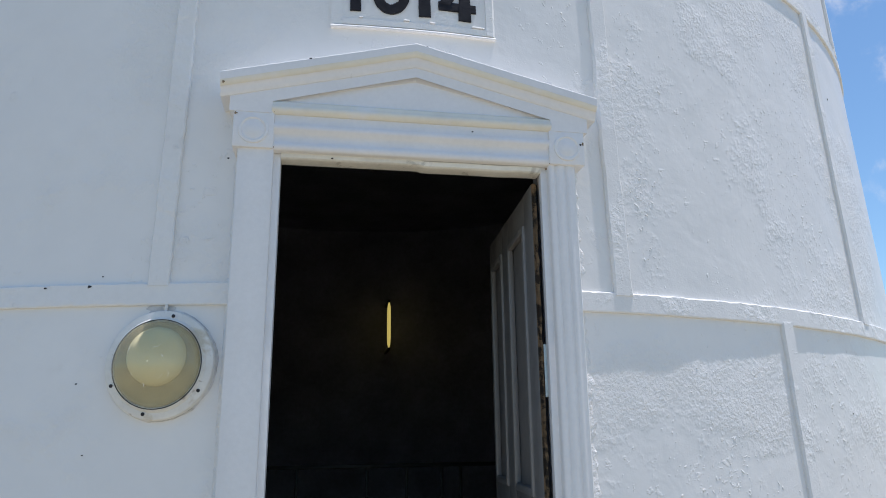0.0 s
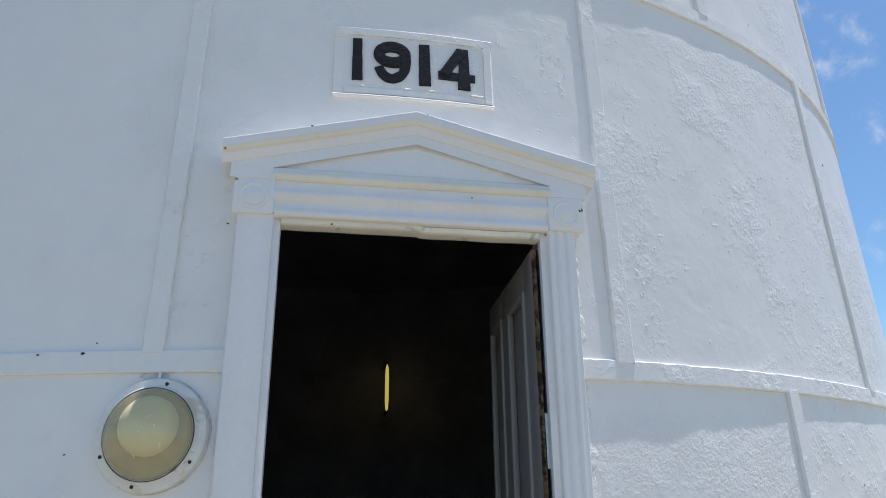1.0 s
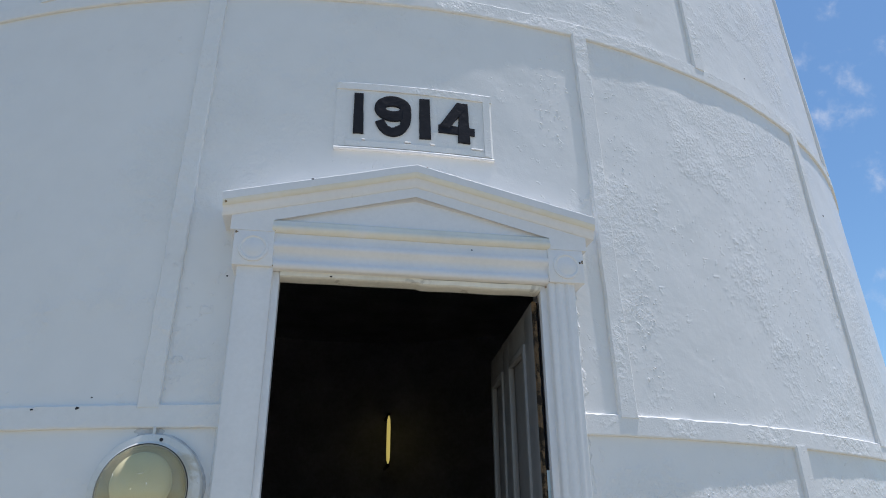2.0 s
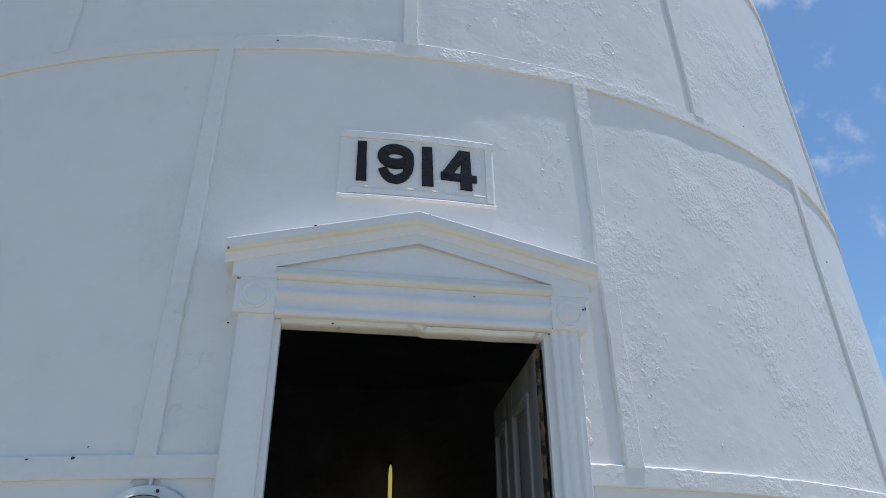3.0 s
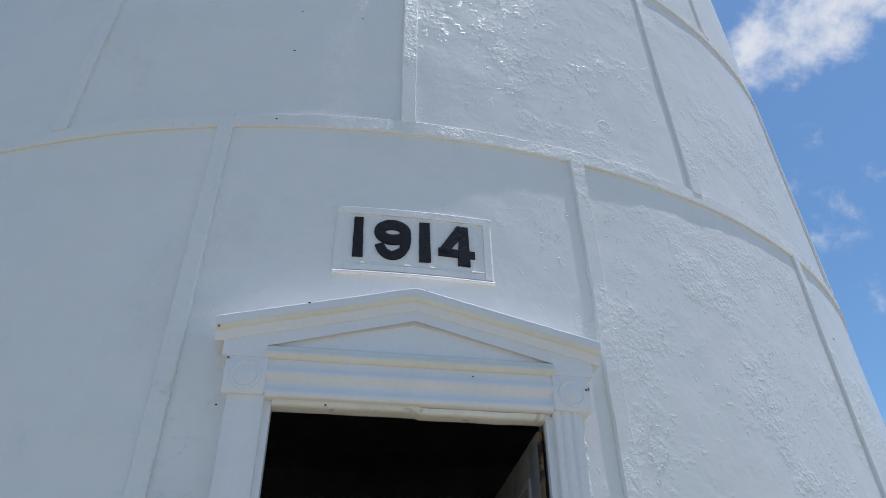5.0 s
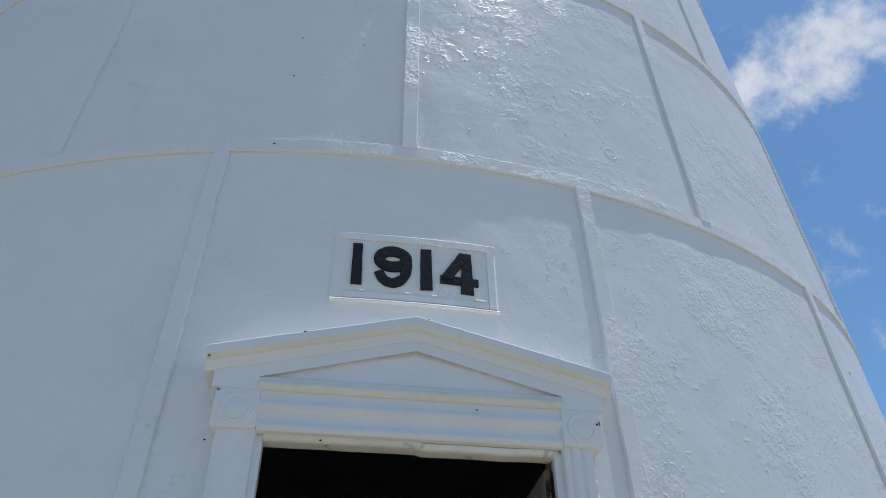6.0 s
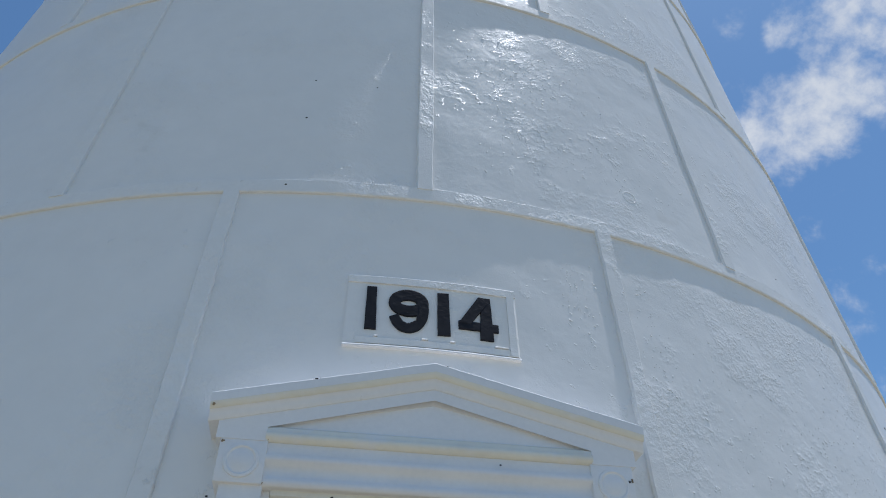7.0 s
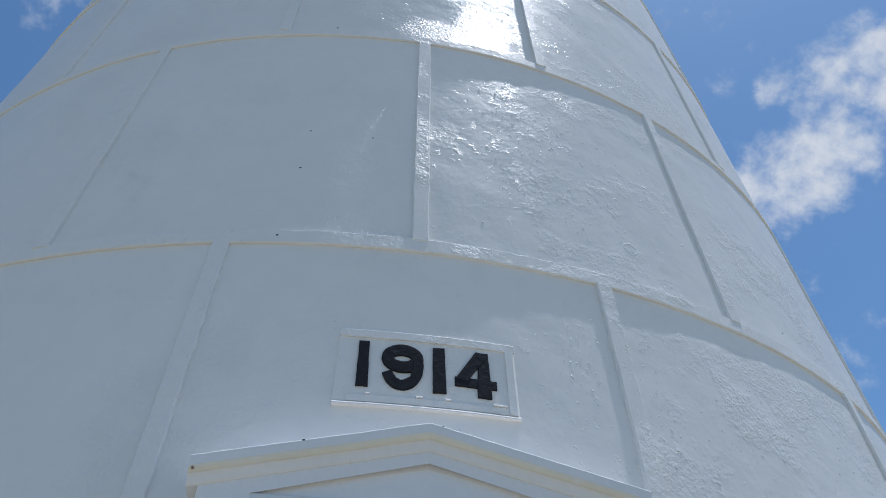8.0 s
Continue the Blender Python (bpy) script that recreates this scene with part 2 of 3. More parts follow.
def plate(k, a, b, z0, z1):
    """One plate of a course, from a to b degrees, with a wavy face and returned edges; the doorway is cut out of it."""
    mid = (a + b) / 2
    facing = abs((mid + 180) % 360 - 180) < 62
    step_t, step_z = (0.34, 0.026) if facing and k < 4 else ((0.7, 0.06) if facing else (2.5, 0.3))
    ths = list(np.linspace(a, b, max(2, int((b - a) / step_t) + 1)))
    zs = list(np.linspace(z0, z1, max(2, int((z1 - z0) / step_z) + 1)))
    cut = 6.45
    door_here = k < 2 and a < 6.4 and b > -6.4
    if door_here:
        ths = sorted(set([t for t in ths if abs(abs(t) - cut) > 0.1] + [c for c in (-cut, cut) if a < c < b]))
        zs = sorted(set([z for z in zs if abs(z - HEAD - 0.035) > 0.012 and abs(z - SILL) > 0.012] + [z for z in (SILL, HEAD + 0.035) if z0 < z < z1]))
    verts, faces = [], []
    for z in zs:
        for t in ths:
            verts.append(on_wall(t, z, uneven(t, z) if facing else 0))
    n = len(ths)
    for j in range(len(zs) - 1):
        for i in range(n - 1):
            if door_here and abs((ths[i] + ths[i + 1]) / 2) < cut and SILL < (zs[j] + zs[j + 1]) / 2 < HEAD + 0.035:
                continue
            q = j * n + i
            faces.append((q, q + 1, q + 1 + n, q + n))
    rim = [i for i in range(n)] + [j * n + n - 1 for j in range(1, len(zs))] + [(len(zs) - 1) * n + i for i in range(n - 2, -1, -1)] + [j * n for j in range(len(zs) - 2, 0, -1)]
    base = len(verts)
    for q in rim:
        z, t = zs[q // n], ths[q % n]
        verts.append(on_wall(t, z, -0.03))
    for i in range(len(rim)):
        j = (i + 1) % len(rim)
        zm, tm = (zs[rim[i] // n] + zs[rim[j] // n]) / 2, (ths[rim[i] % n] + ths[rim[j] % n]) / 2
        if door_here and abs(tm) < cut and SILL < zm < HEAD + 0.035:
            continue
        faces.append((rim[j], rim[i], base + i, base + j))
    me = bpy.data.meshes.new("wall_plate")
    me.from_pydata(verts, [], faces)
    return finish("wall_plate", me, wall_paint, tower, crease=60)


for k in range(len(COURSES) - 1):
    z0, z1 = COURSES[k], COURSES[k + 1]
    places = strap_places(k)
    for a, b in zip(places, places[1:] + [places[0] + 360]):
        plate(k, a, b, z0, z1)

BAND_OUT = 0.0132


def band(zb, zt, a, b):
    """A horizontal cover band round the tower from a to b degrees, with a worn, rounded top edge."""
    bm = bmesh.new()
    rings = []
    for t in (np.arange(a, b + 0.01, 0.25) if b - a > 0 else []):
        w = 0.0016 * noise.noise(Vector((t * 0.5, zb, 4))) + 0.0013 * noise.noise(Vector((t * 2.3, zb, 8)))
        u = uneven(t, zb) * 0.7
        o = BAND_OUT + u + w
        c = 0.0044 + 0.0045 * noise.noise(Vector((t * 1.1, zb, 12))) + 0.0025 * noise.noise(Vector((t * 5.0, zb, 15)))
        e = 0.004 + 0.004 * abs(noise.noise(Vector((t * 0.9, zb, 21))) + 0.5 * noise.noise(Vector((t * 3.7, zb, 23))))
        c = max(0.0012, c)
        rings.append([on_wall(t, zb + w, -0.02), on_wall(t, zb + w, o - e), on_wall(t, zb + e * 0.4 + w, o - e * 0.35), on_wall(t, zb + e * 1.2 + w, o), on_wall(t, zt - c + w, o),
                      on_wall(t, zt - c * 0.4 + w, o - c * 0.4), on_wall(t, zt + w, o - c), on_wall(t, zt + 0.003 + w * 1.5, -0.02)])
    sweep(bm, rings)
    return part("cover_band", bm, strap_paint, tower, "white-painted horizontal cover band", crease=14)


for i, (zb, zt) in enumerate(BANDS):
    if i == 0:
        for a, b in ((-180, -7.95), (7.95, 180)):
            band(zb, zt, a, b)
    else:
        band(zb, zt, -180, 180)


def strap(mid, z0, z1, out):
    """An upright cover strap over a plate joint."""
    bm = bmesh.new()
    rings = []
    for z in np.linspace(z0, z1, max(2, int((z1 - z0) / 0.016))):
        half = 0.49 + 0.04 * noise.noise(Vector((mid, z * 6, 2))) + 0.05 * noise.noise(Vector((mid, z * 27, 2)))
        o = out + uneven(mid, z) * 0.6 + 0.0005 * noise.noise(Vector((mid, z * 9, 7)))
        c = mid + 0.03 * noise.noise(Vector((mid, z * 2, 5)))
        rings.append([on_wall(c - half, z, -0.02), on_wall(c - half, z, o * 0.55), on_wall(c - half * 0.84, z, o), on_wall(c + half - 0.045, z, o),
                      on_wall(c + half, z, o - 0.0030), on_wall(c + half, z, -0.02)])
    sweep(bm, rings)
    return part("cover_strap", bm, strap_paint, tower, crease=14)


for k in range(len(COURSES) - 1):
    lo = BANDS[k - 1][1] - 0.01 if k else 0.0
    hi = BANDS[k][0] + 0.01 if k < len(BANDS) else TOP
    for mid in strap_places(k):
        if k == 0 and mid == 0.0:
            continue
        strap(mid, lo, hi, 0.0168)

cap_bm = bmesh.new()
sweep(cap_bm, [[on_wall(t, TOP, 0.0) for t in range(0, 360, 5)], [on_wall(t, TOP + 0.12, 0.0) for t in range(0, 360, 5)]])
part("tower_top", cap_bm, strap_paint, tower, "plain top slab")

# inside shell, with the doorway through it
shell_bm = bmesh.new()
zs = [0.0, SILL, HEAD + 0.30, 4.2, 6.0, 10.0, TOP - 0.05]
ths = [-8.6, 8.6] + list(np.arange(14, 351, 5.6))
ths = sorted(t % 360 for t in ths)
grid = [[shell_bm.verts.new(on_wall(t, z, -0.32)) for t in ths] for z in zs]
for j in range(len(zs) - 1):
    for i in range(len(ths)):
        i2 = (i + 1) % len(ths)
        if j == 1 and i == len(ths) - 1:
            continue
        shell_bm.faces.new((grid[j][i], grid[j][i2], grid[j + 1][i2], grid[j + 1][i]))
tagged(part("wall_inside", shell_bm, inner_wall), "dark unlit curved inner wall of the tower", "wall", kind="structure")
floor_bm = bmesh.new()
sweep(floor_bm, [[on_wall(t, 0.2, -0.1) for t in range(0, 360, 6)], [on_wall(t, 0.2, -0.1) + Vector((0, 0, SILL - 0.2)) for t in range(0, 360, 6)]])
tagged(part("floor", floor_bm, inner_floor), "dark floor inside the tower", "floor", kind="structure")
ceil_bm = bmesh.new()
sweep(ceil_bm, [[on_wall(t, 4.4, -0.1) for t in range(0, 360, 6)], [on_wall(t, 4.4, -0.1) + Vector((0, 0, 0.15)) for t in range(0, 360, 6)]])
tagged(part("ceiling", ceil_bm, inner_wall), "dark ceiling of the entrance room", "ceiling", kind="structure")
for name, lo, hi in (("wall_reveal", (-0.62, 0.10, SILL), (-0.52, 0.42, HEAD + 0.4)), ("wall_reveal", (0.56, 0.10, SILL), (0.66, 0.42, HEAD + 0.4)),
                     ("wall_reveal", (-0.47, 0.075, HEAD + 0.30), (0.53, 0.42, HEAD + 0.40))):
    tagged(part(name, box(bmesh.new(), lo, hi), inner_wall), "dark masonry side of the doorway", "wall", kind="structure")

# ---------------------------------------------------------------- door surround
surround = empty("door_surround", (0, 0, SILL), "white-painted classical door surround with pilasters and low pediment", "door surround")


def prism_x(profile, x0, x1, steps=1, lift=None):
    """A profile of (y, z) run along x; lift(x) raises it."""
    bm = bmesh.new()
    xs = np.linspace(x0, x1, steps + 1)
    sweep(bm, [[(x, y, z + (lift(x) if lift else 0)) for y, z in profile] for x in xs])
    return bm


def prism_z(profile, z0, z1):
    bm = bmesh.new()
    sweep(bm, [[(x, y, z) for x, y in profile] for z in (z0, z1)])
    return bm


BACK = 0.10
for s in (-1, 1):
    # pilaster with shallow reeding
    prof = [(0.472, BACK), (0.472, -0.024), (0.476, -0.030), (0.492, -0.031), (0.496, -0.026), (0.500, -0.026), (0.505, -0.032), (0.528, -0.032), (0.532, -0.027),
            (0.536, -0.027), (0.541, -0.033), (0.566, -0.033), (0.571, -0.029), (0.584, -0.029), (0.588, -0.022), (0.588, BACK)]
    if s > 0:
        prof = [(x if x < 0.56 else x - 0.016, y) for x, y in prof]
    else:
        prof = [(0.472, BACK), (0.472, -0.026), (0.475, -0.031), (0.583, -0.031), (0.588, -0.026), (0.588, BACK)]
    part("pilaster", prism_z([(s * x, y) for x, y in prof], SILL, 2.484), trim_paint, surround, crease=60)
    # jamb of the door frame
    bm = bmesh.new()
    lo, hi = sorted((s * 0.450, s * 0.477))
    box(bm, (lo, -0.004, SILL), (hi, 0.052 if s < 0 else 0.022, 2.4765), 0.003)
    part("jamb", bm, trim_paint, surround)
    # corner block with a worn round boss
    bm = bmesh.new()
    lo, hi = sorted((s * 0.474, s * 0.606))
    box(bm, (lo, -0.0432, 2.479), (hi, BACK, 2.607), 0.007)
    block = part("corner_block", bm, trim_paint, surround)
    bm = bmesh.new()
    mid = s * 0.540
    rings = []
    for r, y in ((0.050, -0.042), (0.048, -0.0475), (0.041, -0.0485), (0.037, -0.0455), (0.030, -0.0455), (0.024, -0.0485), (0.004, -0.0495)):
        rings.append([(mid + r * math.cos(a), y, 2.542 + r * math.sin(a)) for a in np.linspace(0, 2 * math.pi, 33)[:-1]])
    sweep(bm, rings)
    part("boss", bm, trim_paint, block)

# head of the frame, its soffit board and the mouldings of the lintel
part("head_board", prism_x([(0.055, HEAD + 0.027), (0.0, HEAD + 0.025), (-0.006, HEAD + 0.027), (-0.010, HEAD + 0.031), (-0.012, 2.476), (0.055, 2.476)], -0.4495, 0.4495, 60,
                           lambda x: 0.003 * noise.noise(Vector((x * 9, 1, 1))) + (0.003 if x < 0.02 + 0.1 * noise.noise(Vector((x * 3, 4, 1))) else -0.002)), cream_paint, surround, "aged cream head board with flaking lower edge", crease=30)
LINTEL = [(BACK, 2.477), (-0.026, 2.477), (-0.034, 2.482), (-0.036, 2.498), (-0.031, 2.505), (-0.027, 2.512), (-0.027, 2.530), (-0.032, 2.541), (-0.041, 2.549), (-0.043, 2.560),
          (-0.038, 2.570), (-0.034, 2.575), (-0.034, 2.603), (BACK, 2.603)]
part("lintel", prism_x(LINTEL, -0.477, 0.477), trim_paint, surround, crease=75)
FRIEZE = [(BACK, 2.6035), (-0.038, 2.6035), (-0.048, 2.611), (-0.051, 2.618), (-0.051, 2.627), (-0.0455, 2.632), (-0.0435, 2.634), (-0.0435, 2.643), (-0.040, 2.649), (-0.030, 2.650), (BACK, 2.650)]
part("frieze_ledge", prism_x(FRIEZE, -0.484, 0.484), bounce_warm_paint, surround, crease=75)
part("tympanum", prism_x([(BACK, 2.62), (-0.031, 2.62), (-0.031, 2.80), (BACK, 2.80)], -0.50, 0.50), trim_paint, surround)

APEX_Z, END_Z, END_X = 2.889, 2.728, 0.652
SLOPE = (APEX_Z - END_Z) / END_X
for s in (-1, 1):
    lift = lambda x: APEX_Z - SLOPE * abs(x)
    # raking board between cornice and tympanum
    bm = bmesh.new()
    tri = []
    y0 = -0.0446
    ring_f = [(0, 2.760), (s * 0.484, 2.657), (s * 0.480, 2.6035), (s * 0.620, 2.6035), (s * 0.620, APEX_Z - SLOPE * 0.620 - 0.05), (0, APEX_Z - 0.05)]
    sweep(bm, [[(x, y0, z) for x, z in ring_f], [(x, BACK, z) for x, z in ring_f]])
    edges = [e for e in bm.edges if all(abs(v.co.y - y0) < 1e-4 for v in e.verts) and all(v.co.z < 2.79 for v in e.verts) and any(abs(v.co.x) < 0.01 for v in e.verts)]
    if edges:
        bmesh.ops.bevel(bm, geom=edges, offset=0.012, segments=4, profile=0.5, affect="EDGES")
    part("raking_board", bm, trim_paint, surround, crease=30)
    rake = lambda x: APEX_Z - SLOPE * abs(x) + 0.0022 * noise.noise(Vector((x * 6, 2, s))) + 0.0012 * noise.noise(Vector((x * 33, 5, s)))
    CORNICE = [(BACK, 0.0), (-0.0703, 0.0), (-0.073, -0.0027), (-0.0732, -0.018), (-0.0728, -0.0305), (BACK, -0.0305)]
    cornice = part("raking_cornice", prism_x(CORNICE, 0, s * END_X, 60, rake), trim_paint, surround, crease=25)
    # moulding whose warm bounced light is in its paint colour
    BED = [(BACK, -0.0308), (-0.0728, -0.0308), (-0.0718, -0.036), (-0.0690, -0.0415), (-0.0652, -0.046), (-0.0615, -0.0495), (BACK, -0.0495)]
    part("bed_moulding", prism_x(BED, 0, s * (END_X - 0.001), 60, rake), bounce_warm_paint, cornice, "underside moulding painted pale yellow for warm bounce light", crease=50)
    COVE = [(BACK, -0.0498), (-0.0614, -0.0498), (-0.0580, -0.0535), (-0.0553, -0.059), (-0.0536, -0.066), (-0.0520, -0.073), (-0.0475, -0.080), (BACK, -0.080)]
    part("cove_moulding", prism_x(COVE, 0, s * (END_X - 0.002), 60, rake), trim_paint, cornice, crease=50)

# rough mortar where the surround meets the wall
for s in (-1, 1):
    bm = bmesh.new()
    rings = []
    wide = 0.088 if s > 0 else 0.018
    for z in np.arange(0.35, 2.60, 0.007):
        a0 = math.degrees(math.asin((0.545 if s > 0 else 0.580) / radius(z)))
        edge = wide * (0.85 + 0.30 * noise.noise(Vector((s, z * 9, 3))) + 0.2 * noise.noise(Vector((s, z * 31, 5))))
        ring = [on_wall(s * a0, z, -0.02)]
        for i in range(9):
            f = i / 8
            t = a0 + math.degrees(f * edge / radius(z))
            lump = noise.noise(Vector((f * wide * 60, z * 60, s))) + 0.6 * noise.noise(Vector((f * wide * 140, z * 140, s)))
            ring.append(on_wall(s * t, z, (0.007 * (1 - f ** 2) + 0.0022 * lump) * (1 - f ** 6) + uneven(s * t, z) - 0.0002))
        ring.append(on_wall(s * (t + 0.02), z, -0.02))
        rings.append(ring)
    sweep(bm, rings)
    part("mortar_fillet", bm, mortar_paint, surround, "lumpy painted mortar along the pilaster", crease=180)

# ---------------------------------------------------------------- door leaf, open inwards
leaf = empty("panelled_door", (0.445, 0.06, SILL), "grey-painted panelled wooden door standing open, rotten at its edge", "door")
LEAF_M = Matrix.Translation((0.4365, 0.062, 0)) @ Matrix.Rotation(radians(90 - 4.3), 4, "Z")
LEAF_W, LEAF_T, LEAF_LO, LEAF_HI = 0.915, 0.024, SILL + 0.01, 2.440


def leaf_box(name, u0, u1, z0, z1, w0, w1, mat=None, bevel=0.003, label=""):
    bm = box(bmesh.new(), (u0, -w1, z0), (u1, -w0, z1), bevel)
    bm.transform(LEAF_M)
    return part(name, bm, mat or door_paint, leaf, label)


# u runs from the hinge; the thickness lies on the far side of the seen face
for u0, u1 in ((0.012, 0.145), (0.465, 0.600), (0.875, LEAF_W)):
    leaf_box("stile", u0, u1, LEAF_LO, LEAF_HI, 0, LEAF_T)
for z0, z1 in ((2.325, LEAF_HI - 0.001), (1.20, 1.345), (LEAF_LO + 0.001, 0.60)):
    for u0, u1 in ((0.1455, 0.4645), (0.6005, 0.8745)):
        leaf_box("rail", u0, u1, z0, z1, 0.0006, LEAF_T - 0.001)
for z0, z1 in ((1.345, 2.325), (0.60, 1.20)):
    for u0, u1 in ((0.145, 0.465), (0.600, 0.875)):
        leaf_box("panel", u0 + 0.001, u1 - 0.001, z0, z1, 0.0175, 0.0235)
        for a0, a1, b0, b1 in ((u0 + 0.001, u0 + 0.030, z0, z1), (u1 - 0.030, u1 - 0.001, z0, z1), (u0 + 0.030, u1 - 0.030, z1 - 0.030, z1), (u0 + 0.030, u1 - 0.030, z0, z0 + 0.030)):
            leaf_box("moulding", a0, a1, b0, b1, -0.010, 0.017, bevel=0.011)
# decayed hinge edge
bm = bmesh.new()
rings = []
for z in np.linspace(LEAF_LO, LEAF_HI, 120):
    bite = max(0.0, noise.noise(Vector((1, z * 5, 2))) + 0.5 * noise.noise(Vector((3, z * 17, 2)))) * 0.022
    j = 0.003 * noise.noise(Vector((7, z * 30, 2)))
    rings.append([(0.0115, -0.001, z), (0.0115, -0.0165 + j, z), (0.001 + bite * 0.7, -0.0155 + 2 * j - bite * 0.2, z), (0.004 + bite + j, -0.009 + j, z), (0.001 + bite * 0.7 - j, -0.002 - abs(j), z)])
sweep(bm, rings)
bm.transform(LEAF_M)
part("decayed_edge", bm, rotten_wood, leaf, "split brown rotten wood along the hinge edge")
# black strip painted in for the unlit gap between leaf edge and jamb
leaf_box("blackened_edge", 0.009, 0.0117, LEAF_LO, LEAF_HI - 0.002, 0.017, LEAF_T, black_paint, 0.0005, "black strip standing in for the dark gap behind the edge")
for z0 in (1.68, 0.55):
    bm = box(bmesh.new(), (0.4480, 0.040, z0), (0.4650, 0.0440, z0 + 0.176), 0.001)
    part("hinge", bm, hinge_metal, leaf, "hinge plate coloured pale blue for reflected sky")

# ---------------------------------------------------------------- date plaque
plaque = empty("date_plaque", on_wall(0.2, 3.15), "white painted plaque with black raised year figures above the door", "plaque")


def wall_block(bm, a, b, z0, z1, o0, o1, bevel_top=0.0, bevel_side=0.0, steps=6):
    """A raised strip on the wall's curve; its upper and side edges can be sloped."""
    rings = []
    for t in np.linspace(a, b, steps + 1):
        first, last = t == a, t == b
        rings.append([on_wall(t, z0, o0), on_wall(t, z0, o1), on_wall(t, z1 - bevel_top, o1), on_wall(t, z1, max(o0, o1 - bevel_top)), on_wall(t, z1, o0)])
    sweep(bm, rings)
    return bm


PL_A, PL_B, PL_LO, PL_HI = -4.07, 4.48, 3.003, 3.306
bm = wall_block(bmesh.new(), PL_A + 0.1, PL_B - 0.1, PL_LO + 0.008, PL_HI - 0.008, -0.02, 0.0045, steps=20)
part("panel", bm, strap_paint, plaque)
part("border", wall_block(bmesh.new(), PL_A, PL_B, PL_LO - 0.010, PL_LO + 0.006, -0.02, 0.017, 0.012, steps=20), strap_paint, plaque)
part("border", wall_block(bmesh.new(), PL_A, PL_B, PL_HI - 0.036, PL_HI, -0.02, 0.0105, 0.006, steps=20), strap_paint, plaque)
part("border", wall_block(bmesh.new(), PL_A, PL_A + 0.55, PL_LO + 0.0065, PL_HI - 0.0365, -0.02, 0.0060, steps=2), strap_paint, plaque)
bm = bmesh.new()
sweep(bm, [[on_wall(t, z, -0.02), on_wall(t, z, o), on_wall(t, z2, o), on_wall(t, z2, -0.02)] for z, z2 in ((PL_LO + 0.0065, PL_HI - 0.0365),)
           for t, o in ((PL_B - 0.50, 0.0105), (PL_B - 0.14, 0.0125), (PL_B, 0.002))])
part("border", bm, strap_paint, plaque, crease=15)
part("border", wall_block(bmesh.new(), PL_A + 0.56, PL_B - 0.51, PL_LO + 0.0065, PL_LO + 0.034, -0.02, 0.0090, 0.003, steps=18), strap_paint, plaque)
for t, half in ((-2.55, 0.09), (-0.22, 0.16), (1.12, 0.13), (3.55, 0.34)):
    part("paint_ridge", wall_block(bmesh.new(), t - half, t + half, PL_LO + 0.0345, PL_LO + 0.0405, -0.02, 0.0135, 0.004, steps=3), strap_paint, plaque, "lumpy ridge of white paint")


def figure(strokes, label):
    """A black figure: each stroke is a ring of (degrees, z) round a filled outline, laid on the plaque."""
    bm = bmesh.new()
    for i, stroke in enumerate(strokes):
        top = 0.0125 + 0.0004 * i
        if isinstance(stroke, tuple):                      # an arc: centre, radii outside and inside, from and to degrees
            (ct, cz), (ax, az), (bx, bz), f0, f1 = stroke
            rings = []
            for f in np.linspace(radians(f0), radians(f1), 40):
                ro, rn = 1 + 0.022 * noise.noise(Vector((math.cos(f) * 4, math.sin(f) * 4, i))), 1 + 0.09 * noise.noise(Vector((math.cos(f) * 5, math.sin(f) * 5, i + 3)))
                o = (ct + ax * ro * math.cos(f), cz + az * ro * math.sin(f))
                n = (ct + bx * rn * math.cos(f), cz + bz * rn * math.sin(f))
                rings.append([on_wall(*o, 0.002), on_wall(*o, top - 0.001), on_wall(o[0] * 0.94 + n[0] * 0.06, o[1] * 0.94 + n[1] * 0.06, top),
                              on_wall(n[0] * 0.94 + o[0] * 0.06, n[1] * 0.94 + o[1] * 0.06, top), on_wall(*n, top - 0.001), on_wall(*n, 0.002)])
            sweep(bm, rings, caps=abs(f1 - f0) < 359)
        else:
            rough = []
            for (t0, z0), (t1, z1) in zip(stroke, stroke[1:] + stroke[:1]):
                for q in range(9):
                    f, k = q / 9, (0.4 if q else 0.1)
                    t, z = t0 + (t1 - t0) * f, z0 + (z1 - z0) * f
                    rough.append((t + k * 0.05 * noise.noise(Vector((t * 9, z * 160, i))), z + k * 0.0032 * noise.noise(Vector((t * 11, z * 170, i + 5)))))
            stroke = rough
            cx, cz = sum(p[0] for p in stroke) / len(stroke), sum(p[1] for p in stroke) / len(stroke)
            shrunk = [(t + (cx - t) * 0.03, z + (cz - z) * 0.02) for t, z in stroke]
            sweep(bm, [[on_wall(t, z, 0.002) for t, z in stroke], [on_wall(t, z, top - 0.001) for t, z in stroke], [on_wall(t, z, top) for t, z in shrunk]])
    return part("numeral", bm, black_paint, plaque, label, crease=10)


figure([[(-3.12, 3.066), (-2.56, 3.067), (-2.64, 3.252), (-3.13, 3.252)]], "black figure one")
figure([((-1.04, 3.190), (0.99, 0.059), (0.40, 0.012), 0, 360), ((-1.04, 3.160), (1.00, 0.098), (0.50, 0.058), -158, 20)], "black figure nine")
figure([[(0.40, 3.062), (1.03, 3.064), (0.96, 3.250), (0.40, 3.248)]], "black figure one")
figure([[(1.44, 3.100), (3.45, 3.100), (3.45, 3.133), (1.44, 3.136)], [(2.50, 3.062), (3.18, 3.062), (3.10, 3.248), (2.62, 3.248)],
        [(1.44, 3.126), (2.02, 3.122), (2.98, 3.226), (2.62, 3.2485), (2.48, 3.2485)]], "black figure four")

